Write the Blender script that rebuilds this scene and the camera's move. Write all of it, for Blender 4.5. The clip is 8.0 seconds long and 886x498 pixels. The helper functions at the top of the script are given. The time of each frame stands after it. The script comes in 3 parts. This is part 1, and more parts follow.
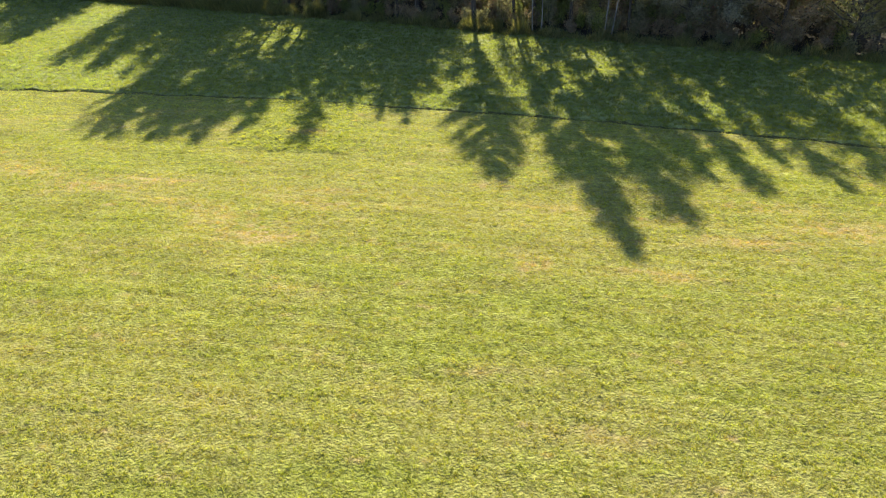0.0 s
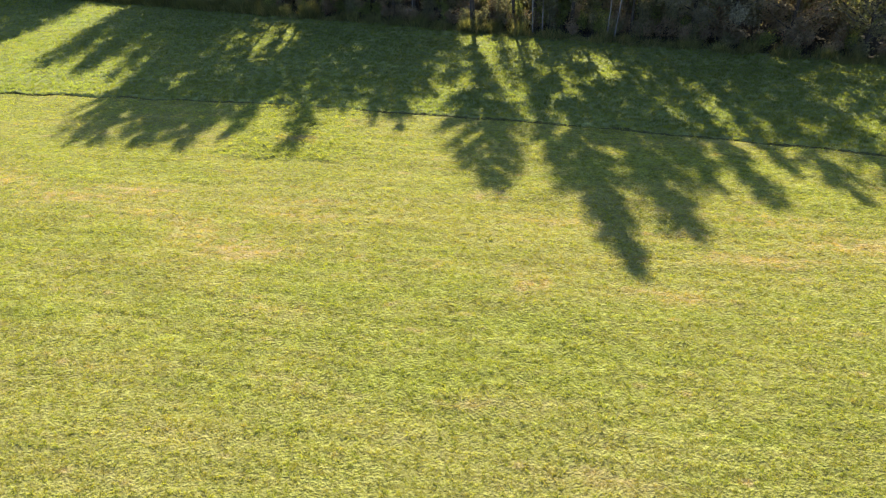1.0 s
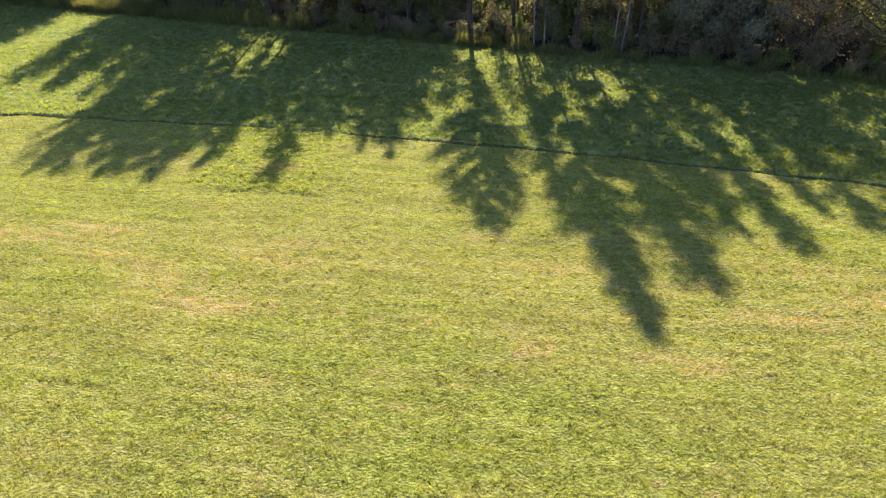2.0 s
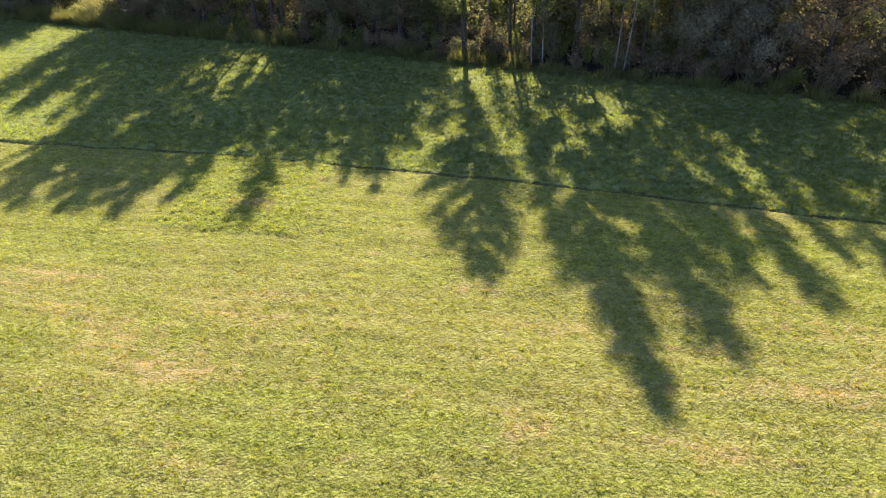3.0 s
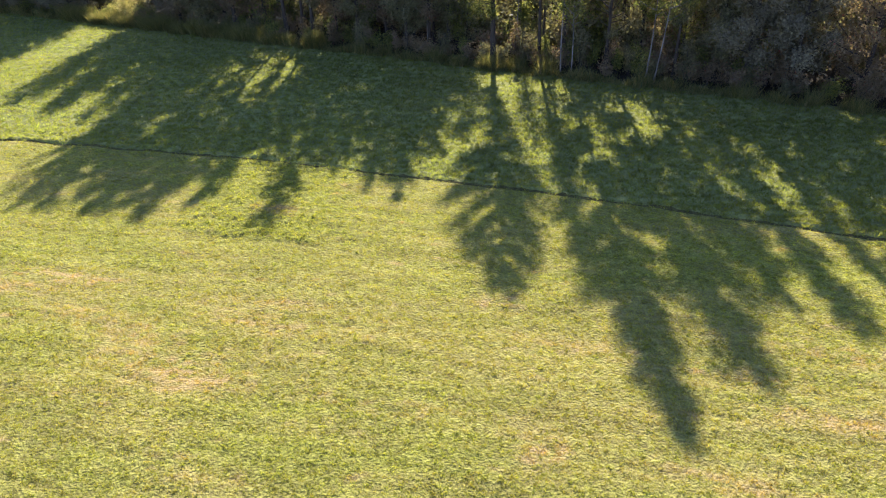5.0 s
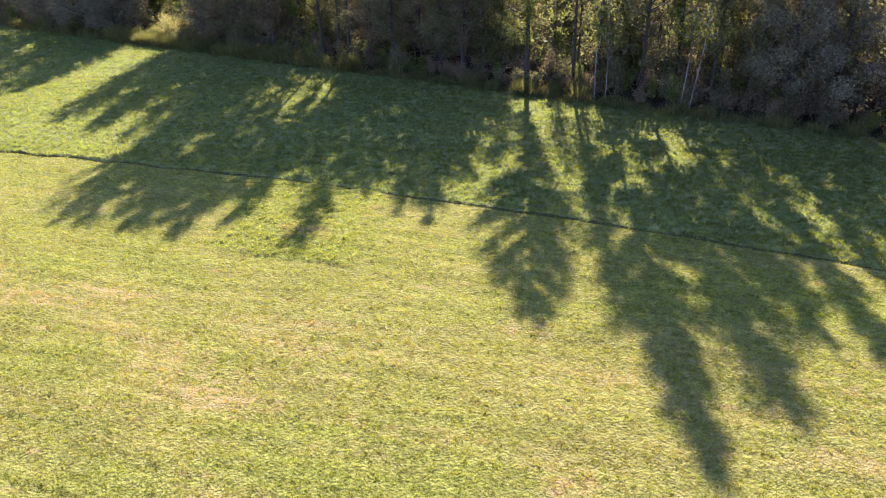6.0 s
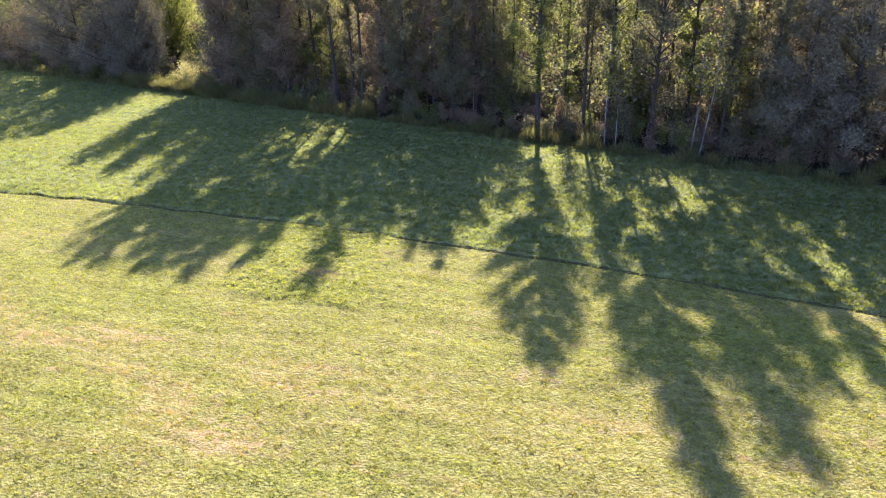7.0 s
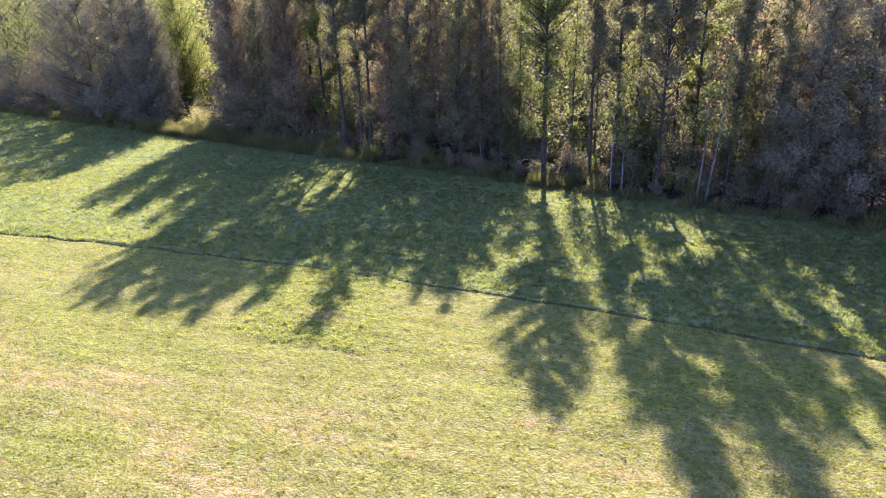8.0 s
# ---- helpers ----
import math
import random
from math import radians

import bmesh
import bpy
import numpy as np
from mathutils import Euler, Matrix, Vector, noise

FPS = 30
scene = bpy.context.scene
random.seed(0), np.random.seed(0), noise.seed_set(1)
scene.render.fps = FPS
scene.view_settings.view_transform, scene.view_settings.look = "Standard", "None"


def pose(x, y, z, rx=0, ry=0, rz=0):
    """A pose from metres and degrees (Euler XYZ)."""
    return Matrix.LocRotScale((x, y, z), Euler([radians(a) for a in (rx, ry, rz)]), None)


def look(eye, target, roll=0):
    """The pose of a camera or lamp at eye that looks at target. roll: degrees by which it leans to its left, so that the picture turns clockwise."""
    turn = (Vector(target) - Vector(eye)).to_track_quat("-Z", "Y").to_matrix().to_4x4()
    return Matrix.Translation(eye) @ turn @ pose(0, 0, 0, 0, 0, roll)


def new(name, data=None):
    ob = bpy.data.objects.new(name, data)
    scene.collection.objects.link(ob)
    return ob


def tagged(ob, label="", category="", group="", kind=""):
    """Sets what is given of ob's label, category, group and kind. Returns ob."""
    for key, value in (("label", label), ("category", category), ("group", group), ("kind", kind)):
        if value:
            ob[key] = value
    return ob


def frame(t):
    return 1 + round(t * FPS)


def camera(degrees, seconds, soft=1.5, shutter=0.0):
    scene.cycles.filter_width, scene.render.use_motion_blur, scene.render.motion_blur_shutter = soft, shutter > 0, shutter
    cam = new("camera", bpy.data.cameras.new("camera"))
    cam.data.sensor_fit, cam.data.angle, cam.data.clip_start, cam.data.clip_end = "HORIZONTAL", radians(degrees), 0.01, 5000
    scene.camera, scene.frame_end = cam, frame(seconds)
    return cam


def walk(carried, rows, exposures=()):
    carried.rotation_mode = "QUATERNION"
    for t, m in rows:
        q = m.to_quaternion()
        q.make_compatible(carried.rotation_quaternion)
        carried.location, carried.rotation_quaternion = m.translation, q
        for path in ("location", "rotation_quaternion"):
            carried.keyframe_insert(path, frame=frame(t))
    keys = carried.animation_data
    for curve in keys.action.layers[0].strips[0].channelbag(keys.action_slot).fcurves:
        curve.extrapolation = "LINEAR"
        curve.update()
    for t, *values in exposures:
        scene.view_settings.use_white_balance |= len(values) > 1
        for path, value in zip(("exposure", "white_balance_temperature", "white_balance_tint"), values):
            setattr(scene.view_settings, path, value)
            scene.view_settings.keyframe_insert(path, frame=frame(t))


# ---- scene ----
cam = camera(65.1, 8.0, soft=1.0)
PATH = [
    (0, (0.014, -0.032, 18.596), (-0.012, 1.662, 17.533), -2.1),
    (0.5, (0.178, 0.74, 18.304), (0.15, 2.433, 17.241), -2.0),
    (1, (0.45, 2.139, 18.213), (0.419, 3.832, 17.149), -2.1),
    (1.5, (0.658, 4.124, 18.181), (0.626, 5.817, 17.117), -2.1),
    (2, (0.921, 6.568, 18.173), (0.888, 8.263, 17.111), -2.0),
    (2.2, (0.979, 7.557, 18.159), (0.951, 9.257, 17.105), -1.9),
    (3.3, (1.684, 11.081, 18.345), (1.65, 12.78, 17.292), -1.9),
    (3.5, (1.751, 11.213, 18.309), (1.714, 12.912, 17.254), -1.9),
    (4, (1.804, 11.216, 18.297), (1.772, 12.914, 17.241), -1.9),
    (4.5, (1.775, 11.238, 18.385), (1.716, 12.936, 17.329), -1.9),
    (6, (1.769, 11.361, 18.704), (1.577, 13.084, 17.707), -1.9),
    (6.5, (1.762, 11.362, 18.749), (1.551, 13.114, 17.807), -1.8),
    (7, (1.771, 11.327, 18.748), (1.546, 13.107, 17.864), -1.8),
    (7.5, (1.788, 11.324, 18.798), (1.55, 13.128, 17.97), -1.8),
    (8, (1.803, 11.326, 18.782), (1.555, 13.155, 18.012), -1.8),
]
walk(cam, [(t, look(eye, target, roll)) for t, eye, target, roll in PATH],
     exposures=[(0.0, 2.12, 6150, 16), (4.5, 2.16, 5900, 30), (6.0, 2.35, 5750, 35), (8.0, 2.56, 5230, 50)])

# ---- light ----
SUN_ELEVATION = 34.0
SUN_SLOPE = math.tan(radians(SUN_ELEVATION))
world = bpy.data.worlds.new("world")
scene.world = world
world.use_nodes = True
sky = world.node_tree.nodes.new("ShaderNodeTexSky")
sky.sky_type, sky.sun_disc = "NISHITA", False
sky.sun_elevation, sky.sun_rotation = radians(SUN_ELEVATION), 0.0
sky.dust_density, sky.ozone_density = 0.4, 3.0
world.node_tree.links.new(sky.outputs["Color"], world.node_tree.nodes["Background"].inputs["Color"])
world.node_tree.nodes["Background"].inputs["Strength"].default_value = 0.096
sun = new("sun", bpy.data.lights.new("sun", "SUN"))
sun.data.energy, sun.data.angle, sun.data.color = 5.0, radians(0.53), (1.0, 0.93, 0.66)
sun.matrix_world = look((0, 100, 100 * SUN_SLOPE), (0, 0, 0))


# ---- plan ----
def edge(x):
    """Foot of the woods."""
    return 71.7 - 0.4315 * x


DRY = [  # x, y, half length, half width, strength: dry streaks along the mowing direction
    (-10.5, 32.2, 3.0, 1.2, 0.9), (-13.5, 34.4, 3.2, 0.8, 0.7), (-8.5, 35.4, 3.5, 0.7, 0.55), (-18.5, 38.9, 2.6, 0.5, 1.0),
    (-23.0, 38.4, 3.5, 0.7, 0.9), (-16.5, 35.6, 3.0, 0.8, 0.6), (-3.8, 30.5, 2.0, 0.5, 0.6), (3.9, 28.1, 0.9, 0.9, 0.9),
    (9.8, 27.0, 2.4, 0.5, 0.8), (2.6, 36.9, 1.0, 0.7, 0.8), (16.5, 33.2, 3.0, 0.8, 0.8), (15.5, 29.4, 3.0, 0.6, 0.7),
    (-7.0, 36.7, 2.2, 0.4, 0.6), (-0.8, 29.9, 1.0, 0.6, 0.5), (-15.2, 46.4, 0.9, 0.5, 0.6), (-9.4, 45.4, 1.5, 0.6, 0.8),
    (-28.0, 41.0, 5.0, 1.0, 0.7), (6.0, 33.5, 3.0, 0.6, 0.5), (20.0, 30.5, 3.0, 1.0, 0.8), (12.6, 31.8, 2.2, 0.7, 0.5),
    (1.0, 20.5, 1.5, 0.5, 0.5), (-6.0, 22.0, 2.0, 0.4, 0.4), (5.5, 17.0, 1.2, 0.4, 0.5), (-9.0, 27.0, 3.0, 0.5, 0.45),
]


def fbm(x, y, scale, seed):
    """Soft noise from summed waves, about -1 to 1, for whole arrays."""
    r = np.random.RandomState(seed)
    total = np.zeros_like(x)
    for k in range(14):
        a, f, p = r.uniform(0, 6.283), r.uniform(0.5, 2.2) / scale, r.uniform(0, 6.283)
        total += np.sin((x * math.cos(a) + y * math.sin(a)) * f * 6.283 + p) / 14 ** 0.5
    return total


def along(x, y):
    """Coordinates along and across the mowing direction."""
    return (x - 0.25 * y) / 1.031, (y + 0.25 * x) / 1.031


def dryness(x, y):
    u, v = along(x, y)
    d = np.zeros_like(x)
    wob = fbm(x, y, 1.6, 5)
    for cx, cy, lu, lv, s in DRY:
        cu, cv = along(cx, cy)
        q = ((u - cu) / lu) ** 2 + ((v - cv) / lv) ** 2
        d = np.maximum(d, 0.8 * s * np.exp(-np.minimum(q, 60) * np.maximum(0.35, 1 + 0.5 * wob)))
    streak = fbm(u / 7.0, v, 1.3, 8) * 0.5 + fbm(u / 3.0, v, 0.5, 9) * 0.35
    broad = fbm(u / 3.0, v, 9.0, 11)
    grit = fbm(u / 2.0, v, 0.45, 12)
    broad = broad + 1.1 * np.exp(-np.minimum(((v - 33.0) / 5.5) ** 2, 50)) * np.clip((24 - np.abs(x + 6)) / 12, 0, 1)
    d = np.maximum(d, 0.6 * np.clip(fbm(u / 1.7, v, 1.2, 71) - 1.0, 0, 1))
    return np.clip(d * np.clip(0.55 + 0.75 * grit + 0.35 * streak, 0, 1.25) + 0.13 + 0.12 * streak + 0.06 * broad - 0.22 * rough_patch(x, y), 0, 1)


def rough_patch(x, y):
    """The unmown island in front of the meadow: 1 inside, 0 outside."""
    e = np.minimum(np.minimum((x + 15.8) / 2.0, (-5.0 - x) / 3.0), (y - (40.6 - 0.175 * x)) / 0.22)
    return np.clip(e + 0.25 * fbm(x, y, 1.2, 21), 0, 1)


def line_of(x):
    x = np.clip(x, -90, 60)
    return 49.16 - 0.2757 * x - 0.00167 * x * x


def ground_height(x, y):
    v = y - line_of(x)
    near = np.exp(-((x / 120) ** 2 + ((y - 50) / 120) ** 2))
    step = np.clip((v + 0.06 * fbm(x, y, 2.0, 3)) / 0.12, 0, 1)
    u, w = along(x, y)
    tufts = fbm(x, y, 0.75, 45) * 0.6 + fbm(u / 2.2, w, 0.9, 46) * 0.6
    lumps = near * tufts * np.where(v > 0, 0.07, 0.030) * (np.abs(v + 0.15) > 0.12)
    # shallow dip added to deepen the shade line before the taller grass
    line_dip = -0.04 * np.exp(-np.minimum(((v + 0.16) / 0.12) ** 2, 50))
    return 0.10 * step + line_dip + near * (0.05 * fbm(x, y, 9.0, 4) + 0.012 * fbm(x, y, 2.4, 6)) - 0.10 + rough_patch(x, y) * (v < 0) * (0.08 + 0.055 * fbm(x, y, 0.8, 47)) + lumps


# ---- materials ----
def material(name, roughness=0.8):
    m = bpy.data.materials.new(name)
    m.use_nodes = True
    n, l = m.node_tree.nodes, m.node_tree.links
    b = n["Principled BSDF"]
    b.inputs["Roughness"].default_value = roughness
    return m, n, l, b


def ramp(n, stops):
    r = n.new("ShaderNodeValToRGB")
    while len(r.color_ramp.elements) < len(stops):
        r.color_ramp.elements.new(0.5)
    for e, (p, c) in zip(r.color_ramp.elements, stops):
        e.position, e.color = p, (*c, 1)
    return r


def noise_node(n, l, scale, detail=4.0, stretch=None):
    t = n.new("ShaderNodeTexNoise")
    t.inputs["Scale"].default_value, t.inputs["Detail"].default_value = scale, detail
    g = n.new("ShaderNodeNewGeometry")
    if stretch:
        turn, mp = n.new("ShaderNodeMapping"), n.new("ShaderNodeMapping")
        turn.inputs["Rotation"].default_value = (0, 0, radians(14))
        mp.inputs["Scale"].default_value = stretch
        l.new(g.outputs["Position"], turn.inputs["Vector"])
        l.new(turn.outputs["Vector"], mp.inputs["Vector"])
        l.new(mp.outputs["Vector"], t.inputs["Vector"])
    else:
        l.new(g.outputs["Position"], t.inputs["Vector"])
    return t


def mixed(n, l, fac, a, b, blend="MIX"):
    m = n.new("ShaderNodeMix")
    m.data_type, m.blend_type = "RGBA", blend
    for socket, v in ((m.inputs[0], fac), (m.inputs[6], a), (m.inputs[7], b)):
        if hasattr(v, "is_output"):
            l.new(v, socket)
        elif isinstance(v, tuple):
            socket.default_value = (*v, 1)
        else:
            socket.default_value = v
    return m.outputs[2]


def tuft_tint(n, l, c, mown):
    """Random lighter and darker tufts, their shade put into the colour; broader where not mown."""
    if mown:
        t, low, high = noise_node(n, l, 4.6, 3.0, (0.7, 1.2, 1.0)), 0.6, 1.4
    else:
        t, low, high = noise_node(n, l, 1.5, 2.5, (0.85, 1.15, 1.0)), 0.66, 1.34
    return mixed(n, l, 0.8, c, ramp_grey(n, l, t.outputs["Fac"], low, high), "MULTIPLY")


def mown_tint(n, l, c, amount):
    """Faint rows left by the mower, along its direction."""
    row = noise_node(n, l, 1.5, 4.0, (0.10, 1.5, 1.0))
    return mixed(n, l, amount, c, ramp_grey(n, l, row.outputs["Fac"], 0.72, 1.28), "MULTIPLY")


def soil(name, green_a, green_b, dry, bump, mown=0.0):
    """The sward between the blades: green thatch with dry places."""
    m, n, l, b = material(name, 1.0)
    b.inputs["Specular IOR Level"].default_value = 0.08
    fine = noise_node(n, l, 9.0, 6.0)
    big = noise_node(n, l, 0.5, 3.0, (0.35, 1.3, 1.0))
    c = mixed(n, l, ramp_fac(n, l, fine.outputs["Fac"], 0.36, 0.64), green_a, green_b)
    c = mixed(n, l, 0.4, c, ramp_grey(n, l, big.outputs["Fac"], 0.7, 1.2), "MULTIPLY")
    c = tuft_tint(n, l, c, mown)
    at = n.new("ShaderNodeAttribute")
    at.attribute_name = "dry"
    c = mixed(n, l, at.outputs["Fac"], c, dry)
    c = mown_tint(n, l, c, mown)
    l.new(c, b.inputs["Base Color"])
    bp = n.new("ShaderNodeBump")
    bp.inputs["Strength"].default_value, bp.inputs["Distance"].default_value = 1.0, bump
    l.new(fine.outputs["Fac"], bp.inputs["Height"])
    l.new(bp.outputs["Normal"], b.inputs["Normal"])
    return m


def ramp_fac(n, l, source, low, high):
    r = n.new("ShaderNodeMapRange")
    r.inputs["From Min"].default_value, r.inputs["From Max"].default_value = low, high
    l.new(source, r.inputs["Value"])
    return r.outputs["Result"]


def leafy(name, stops, translucent=0.5, gloss=0.35, dry=None, coat=0.25, warm=(1.25, 1.15, 0.6), patchy=0.55, mown=0.0):
    """Thin leaves or blades: each one its own tint, light passes through."""
    m, n, l, b = material(name, gloss)
    g = n.new("ShaderNodeNewGeometry")
    r = ramp(n, stops)
    l.new(g.outputs["Random Per Island"], r.inputs["Fac"])
    patch = noise_node(n, l, 0.35, 3.0)
    c = mixed(n, l, patchy, r.outputs["Color"], ramp_grey(n, l, patch.outputs["Fac"], 0.55, 1.35), "MULTIPLY")
    if dry:
        c = tuft_tint(n, l, c, mown)
        at = n.new("ShaderNodeAttribute")
        at.attribute_name = "dry"
        c = mown_tint(n, l, mixed(n, l, at.outputs["Fac"], c, dry), mown)
    l.new(c, b.inputs["Base Color"])
    b.inputs["Specular IOR Level"].default_value = coat
    t = n.new("ShaderNodeBsdfTranslucent")
    l.new(mixed(n, l, 1.0, c, warm, "MULTIPLY"), t.inputs["Color"])
    mix = n.new("ShaderNodeMixShader")
    mix.inputs["Fac"].default_value = translucent
    l.new(b.outputs["BSDF"], mix.inputs[1])
    l.new(t.outputs["BSDF"], mix.inputs[2])
    l.new(mix.outputs["Shader"], n["Material Output"].inputs["Surface"])
    return m


def ramp_grey(n, l, source, low, high):
    r = n.new("ShaderNodeMapRange")
    r.inputs["From Min"].default_value, r.inputs["From Max"].default_value = 0.3, 0.7
    r.inputs["To Min"].default_value, r.inputs["To Max"].default_value = low, high
    l.new(source, r.inputs["Value"])
    return r.outputs["Result"]


def bark(name, dark, light, scale):
    m, n, l, b = material(name, 0.9)
    t = noise_node(n, l, scale, 6.0, (1.0, 1.0, 0.25))
    c = mixed(n, l, ramp_fac(n, l, t.outputs["Fac"], 0.35, 0.65), dark, light)
    l.new(c, b.inputs["Base Color"])
    bp = n.new("ShaderNodeBump")
    bp.inputs["Strength"].default_value, bp.inputs["Distance"].default_value = 0.8, 0.03
    l.new(t.outputs["Fac"], bp.inputs["Height"])
    l.new(bp.outputs["Normal"], b.inputs["Normal"])
    return m


LAWN = soil("lawn_thatch", (0.092, 0.095, 0.021), (0.158, 0.167, 0.031), (0.23, 0.17, 0.078), 0.16, 0.38)
MEADOW = soil("meadow_thatch", (0.104, 0.12, 0.044), (0.146, 0.16, 0.045), (0.18, 0.165, 0.054), 0.16)
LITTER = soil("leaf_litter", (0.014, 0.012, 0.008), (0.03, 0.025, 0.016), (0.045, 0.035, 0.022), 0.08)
# painted shade: dark strip for the shadow of the taller grass edge
LINE_SHADE = soil("line_shade", (0.042, 0.038, 0.014), (0.08, 0.074, 0.024), (0.08, 0.07, 0.03), 0.12)
LAWN_BLADE = leafy("lawn_blade", [(0.0, (0.115, 0.145, 0.026)), (0.5, (0.18, 0.205, 0.032)), (1.0, (0.25, 0.262, 0.046))],
                   0.7, 0.7, (0.31, 0.22, 0.09), 0.06, (1.42, 1.37, 0.58), 0.15, 0.38)
MEADOW_BLADE = leafy("meadow_blade", [(0.0, (0.102, 0.132, 0.069)), (0.6, (0.122, 0.156, 0.073)), (1.0, (0.145, 0.18, 0.076))],
                     0.8, 0.75, (0.19, 0.185, 0.06), 0.02, (1.45, 1.36, 0.34), 0.3)
WEED_BLADE = leafy("weed_blade", [(0.0, (0.06, 0.075, 0.03)), (0.5, (0.12, 0.13, 0.045)), (0.85, (0.19, 0.17, 0.06)), (1.0, (0.25, 0.20, 0.11))], 0.55, 0.6)
LEAF_GREEN = leafy("leaf_green", [(0.0, (0.10, 0.098, 0.064)), (0.6, (0.138, 0.136, 0.08)), (1.0, (0.188, 0.184, 0.10))], 0.5, 0.6, None, 0.05)
LEAF_YELLOW = leafy("leaf_yellow", [(0.0, (0.06, 0.08, 0.035)), (0.5, (0.13, 0.155, 0.05)), (1.0, (0.22, 0.225, 0.075))], 0.6, 0.55, None, 0.08)
LEAF_BROWN = leafy("leaf_brown", [(0.0, (0.13, 0.103, 0.08)), (0.5, (0.18, 0.145, 0.10)), (0.92, (0.22, 0.178, 0.11)), (1.0, (0.21, 0.085, 0.07))], 0.5, 0.6, None, 0.04)
LEAF_DARK = leafy("leaf_dark", [(0.0, (0.105, 0.094, 0.066)), (0.6, (0.138, 0.127, 0.084)), (1.0, (0.17, 0.16, 0.098))], 0.2, 0.65, None, 0.03)
LEAF_PALE = leafy("leaf_pale", [(0.0, (0.14, 0.15, 0.05)), (0.5, (0.28, 0.27, 0.10)), (1.0, (0.42, 0.38, 0.20))], 0.5, 0.5)
LEAF_LIGHT = leafy("leaf_light", [(0.0, (0.13, 0.165, 0.05)), (0.5, (0.20, 0.232, 0.06)), (1.0, (0.29, 0.30, 0.09))], 0.65, 0.55, None, 0.08)
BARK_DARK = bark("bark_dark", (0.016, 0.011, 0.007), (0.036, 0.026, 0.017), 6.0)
BARK_PALE = bark("bark_pale", (0.06, 0.052, 0.044), (0.18, 0.165, 0.145), 4.0)


# ---- mesh helpers ----
def mesh_from(name, verts, faces_n, mats, dry=None, index=None):
    """A mesh from an (n, faces_n, 3) block of separate faces."""
    me = bpy.data.meshes.new(name)
    n = len(verts)
    me.vertices.add(n * faces_n)
    me.vertices.foreach_set("co", np.ascontiguousarray(verts, dtype=np.float32).ravel())
    me.loops.add(n * faces_n)
    me.loops.foreach_set("vertex_index", np.arange(n * faces_n, dtype=np.int32))
    me.polygons.add(n)
    me.polygons.foreach_set("loop_start", np.arange(0, n * faces_n, faces_n, dtype=np.int32))
    for m in mats:
        me.materials.append(m)
    if index is not None:
        me.polygons.foreach_set("material_index", np.ascontiguousarray(index, dtype=np.int32))
    if dry is not None:
        a = me.attributes.new("dry", "FLOAT", "POINT")
        a.data.foreach_set("value", np.repeat(dry, faces_n).astype(np.float32))
    me.update(calc_edges=True)
    return me


def blades(rs, x, y, z, height, width, per, jitter, lean_to=0.9):
    """Upright narrow triangles in tufts round each (x, y)."""
    n = len(x) * per
    X, Y, Z = np.repeat(x, per) + rs.normal(0, 1, n) * jitter, np.repeat(y, per) + rs.normal(0, 1, n) * jitter, np.repeat(z, per)
    H, W = np.repeat(height, per) * rs.uniform(0.55, 1.25, n), width * rs.uniform(0.6, 1.3, n)
    a, b, lean = rs.uniform(0, 6.283, n), rs.uniform(0, 6.283, n), rs.uniform(0.1, lean_to, n) * H
    v = np.zeros((n, 3, 3))
    for k, s in ((0, -0.5), (1, 0.5)):
        v[:, k] = np.stack([X + s * W * np.cos(a), Y + s * W * np.sin(a), Z], 1)
    v[:, 2] = np.stack([X + lean * np.cos(b), Y + lean * np.sin(b), Z + H], 1)
    return v


def leaves_at(rs, p, size):
    """Small pointed leaves of any attitude, one at each point."""
    n = len(p)
    a = rs.normal(size=(n, 3))
    a /= np.linalg.norm(a, axis=1)[:, None]
    b = np.cross(a, rs.normal(size=(n, 3)))
    b /= np.linalg.norm(b, axis=1)[:, None] + 1e-9
    s = (size * rs.uniform(0.55, 1.35, n))[:, None]
    v = np.zeros((n, 3, 3))
    v[:, 0] = p + a * s * 0.5
    v[:, 1], v[:, 2] = p + b * s * 0.45 - a * s * 0.3, p - b * s * 0.45 - a * s * 0.3
    return v


def tube(verts, faces, path, radii, sides):
    """Adds a tapered, closed tube along the path."""
    first = len(verts)
    for k, (p, r) in enumerate(zip(path, radii)):
        d = (Vector(path[min(k + 1, len(path) - 1)]) - Vector(path[max(k - 1, 0)])).normalized()
        q = d.to_track_quat("Z", "Y")
        for i in range(sides):
            a = 6.28318 * i / sides
            verts.append(Vector(p) + q @ Vector((r * math.cos(a), r * math.sin(a), 0)))
    for k in range(len(path) - 1):
        for i in range(sides):
            j = (i + 1) % sides
            a, b = first + k * sides, first + (k + 1) * sides
            faces.append((a + i, a + j, b + j, b + i))
    faces.append(tuple(first + (len(path) - 1) * sides + i for i in range(sides)))


def part(name, me, parent, label=""):
    ob = new(name, me)
    ob.parent = parent
    if label:
        tagged(ob, label)
    return ob


def wood_mesh(name, verts, faces, mat):
    me = bpy.data.meshes.new(name)
    me.from_pydata([tuple(v) for v in verts], [], faces)
    me.materials.append(mat)
    for p in me.polygons:
        p.use_smooth = True
    me.update()
    return me


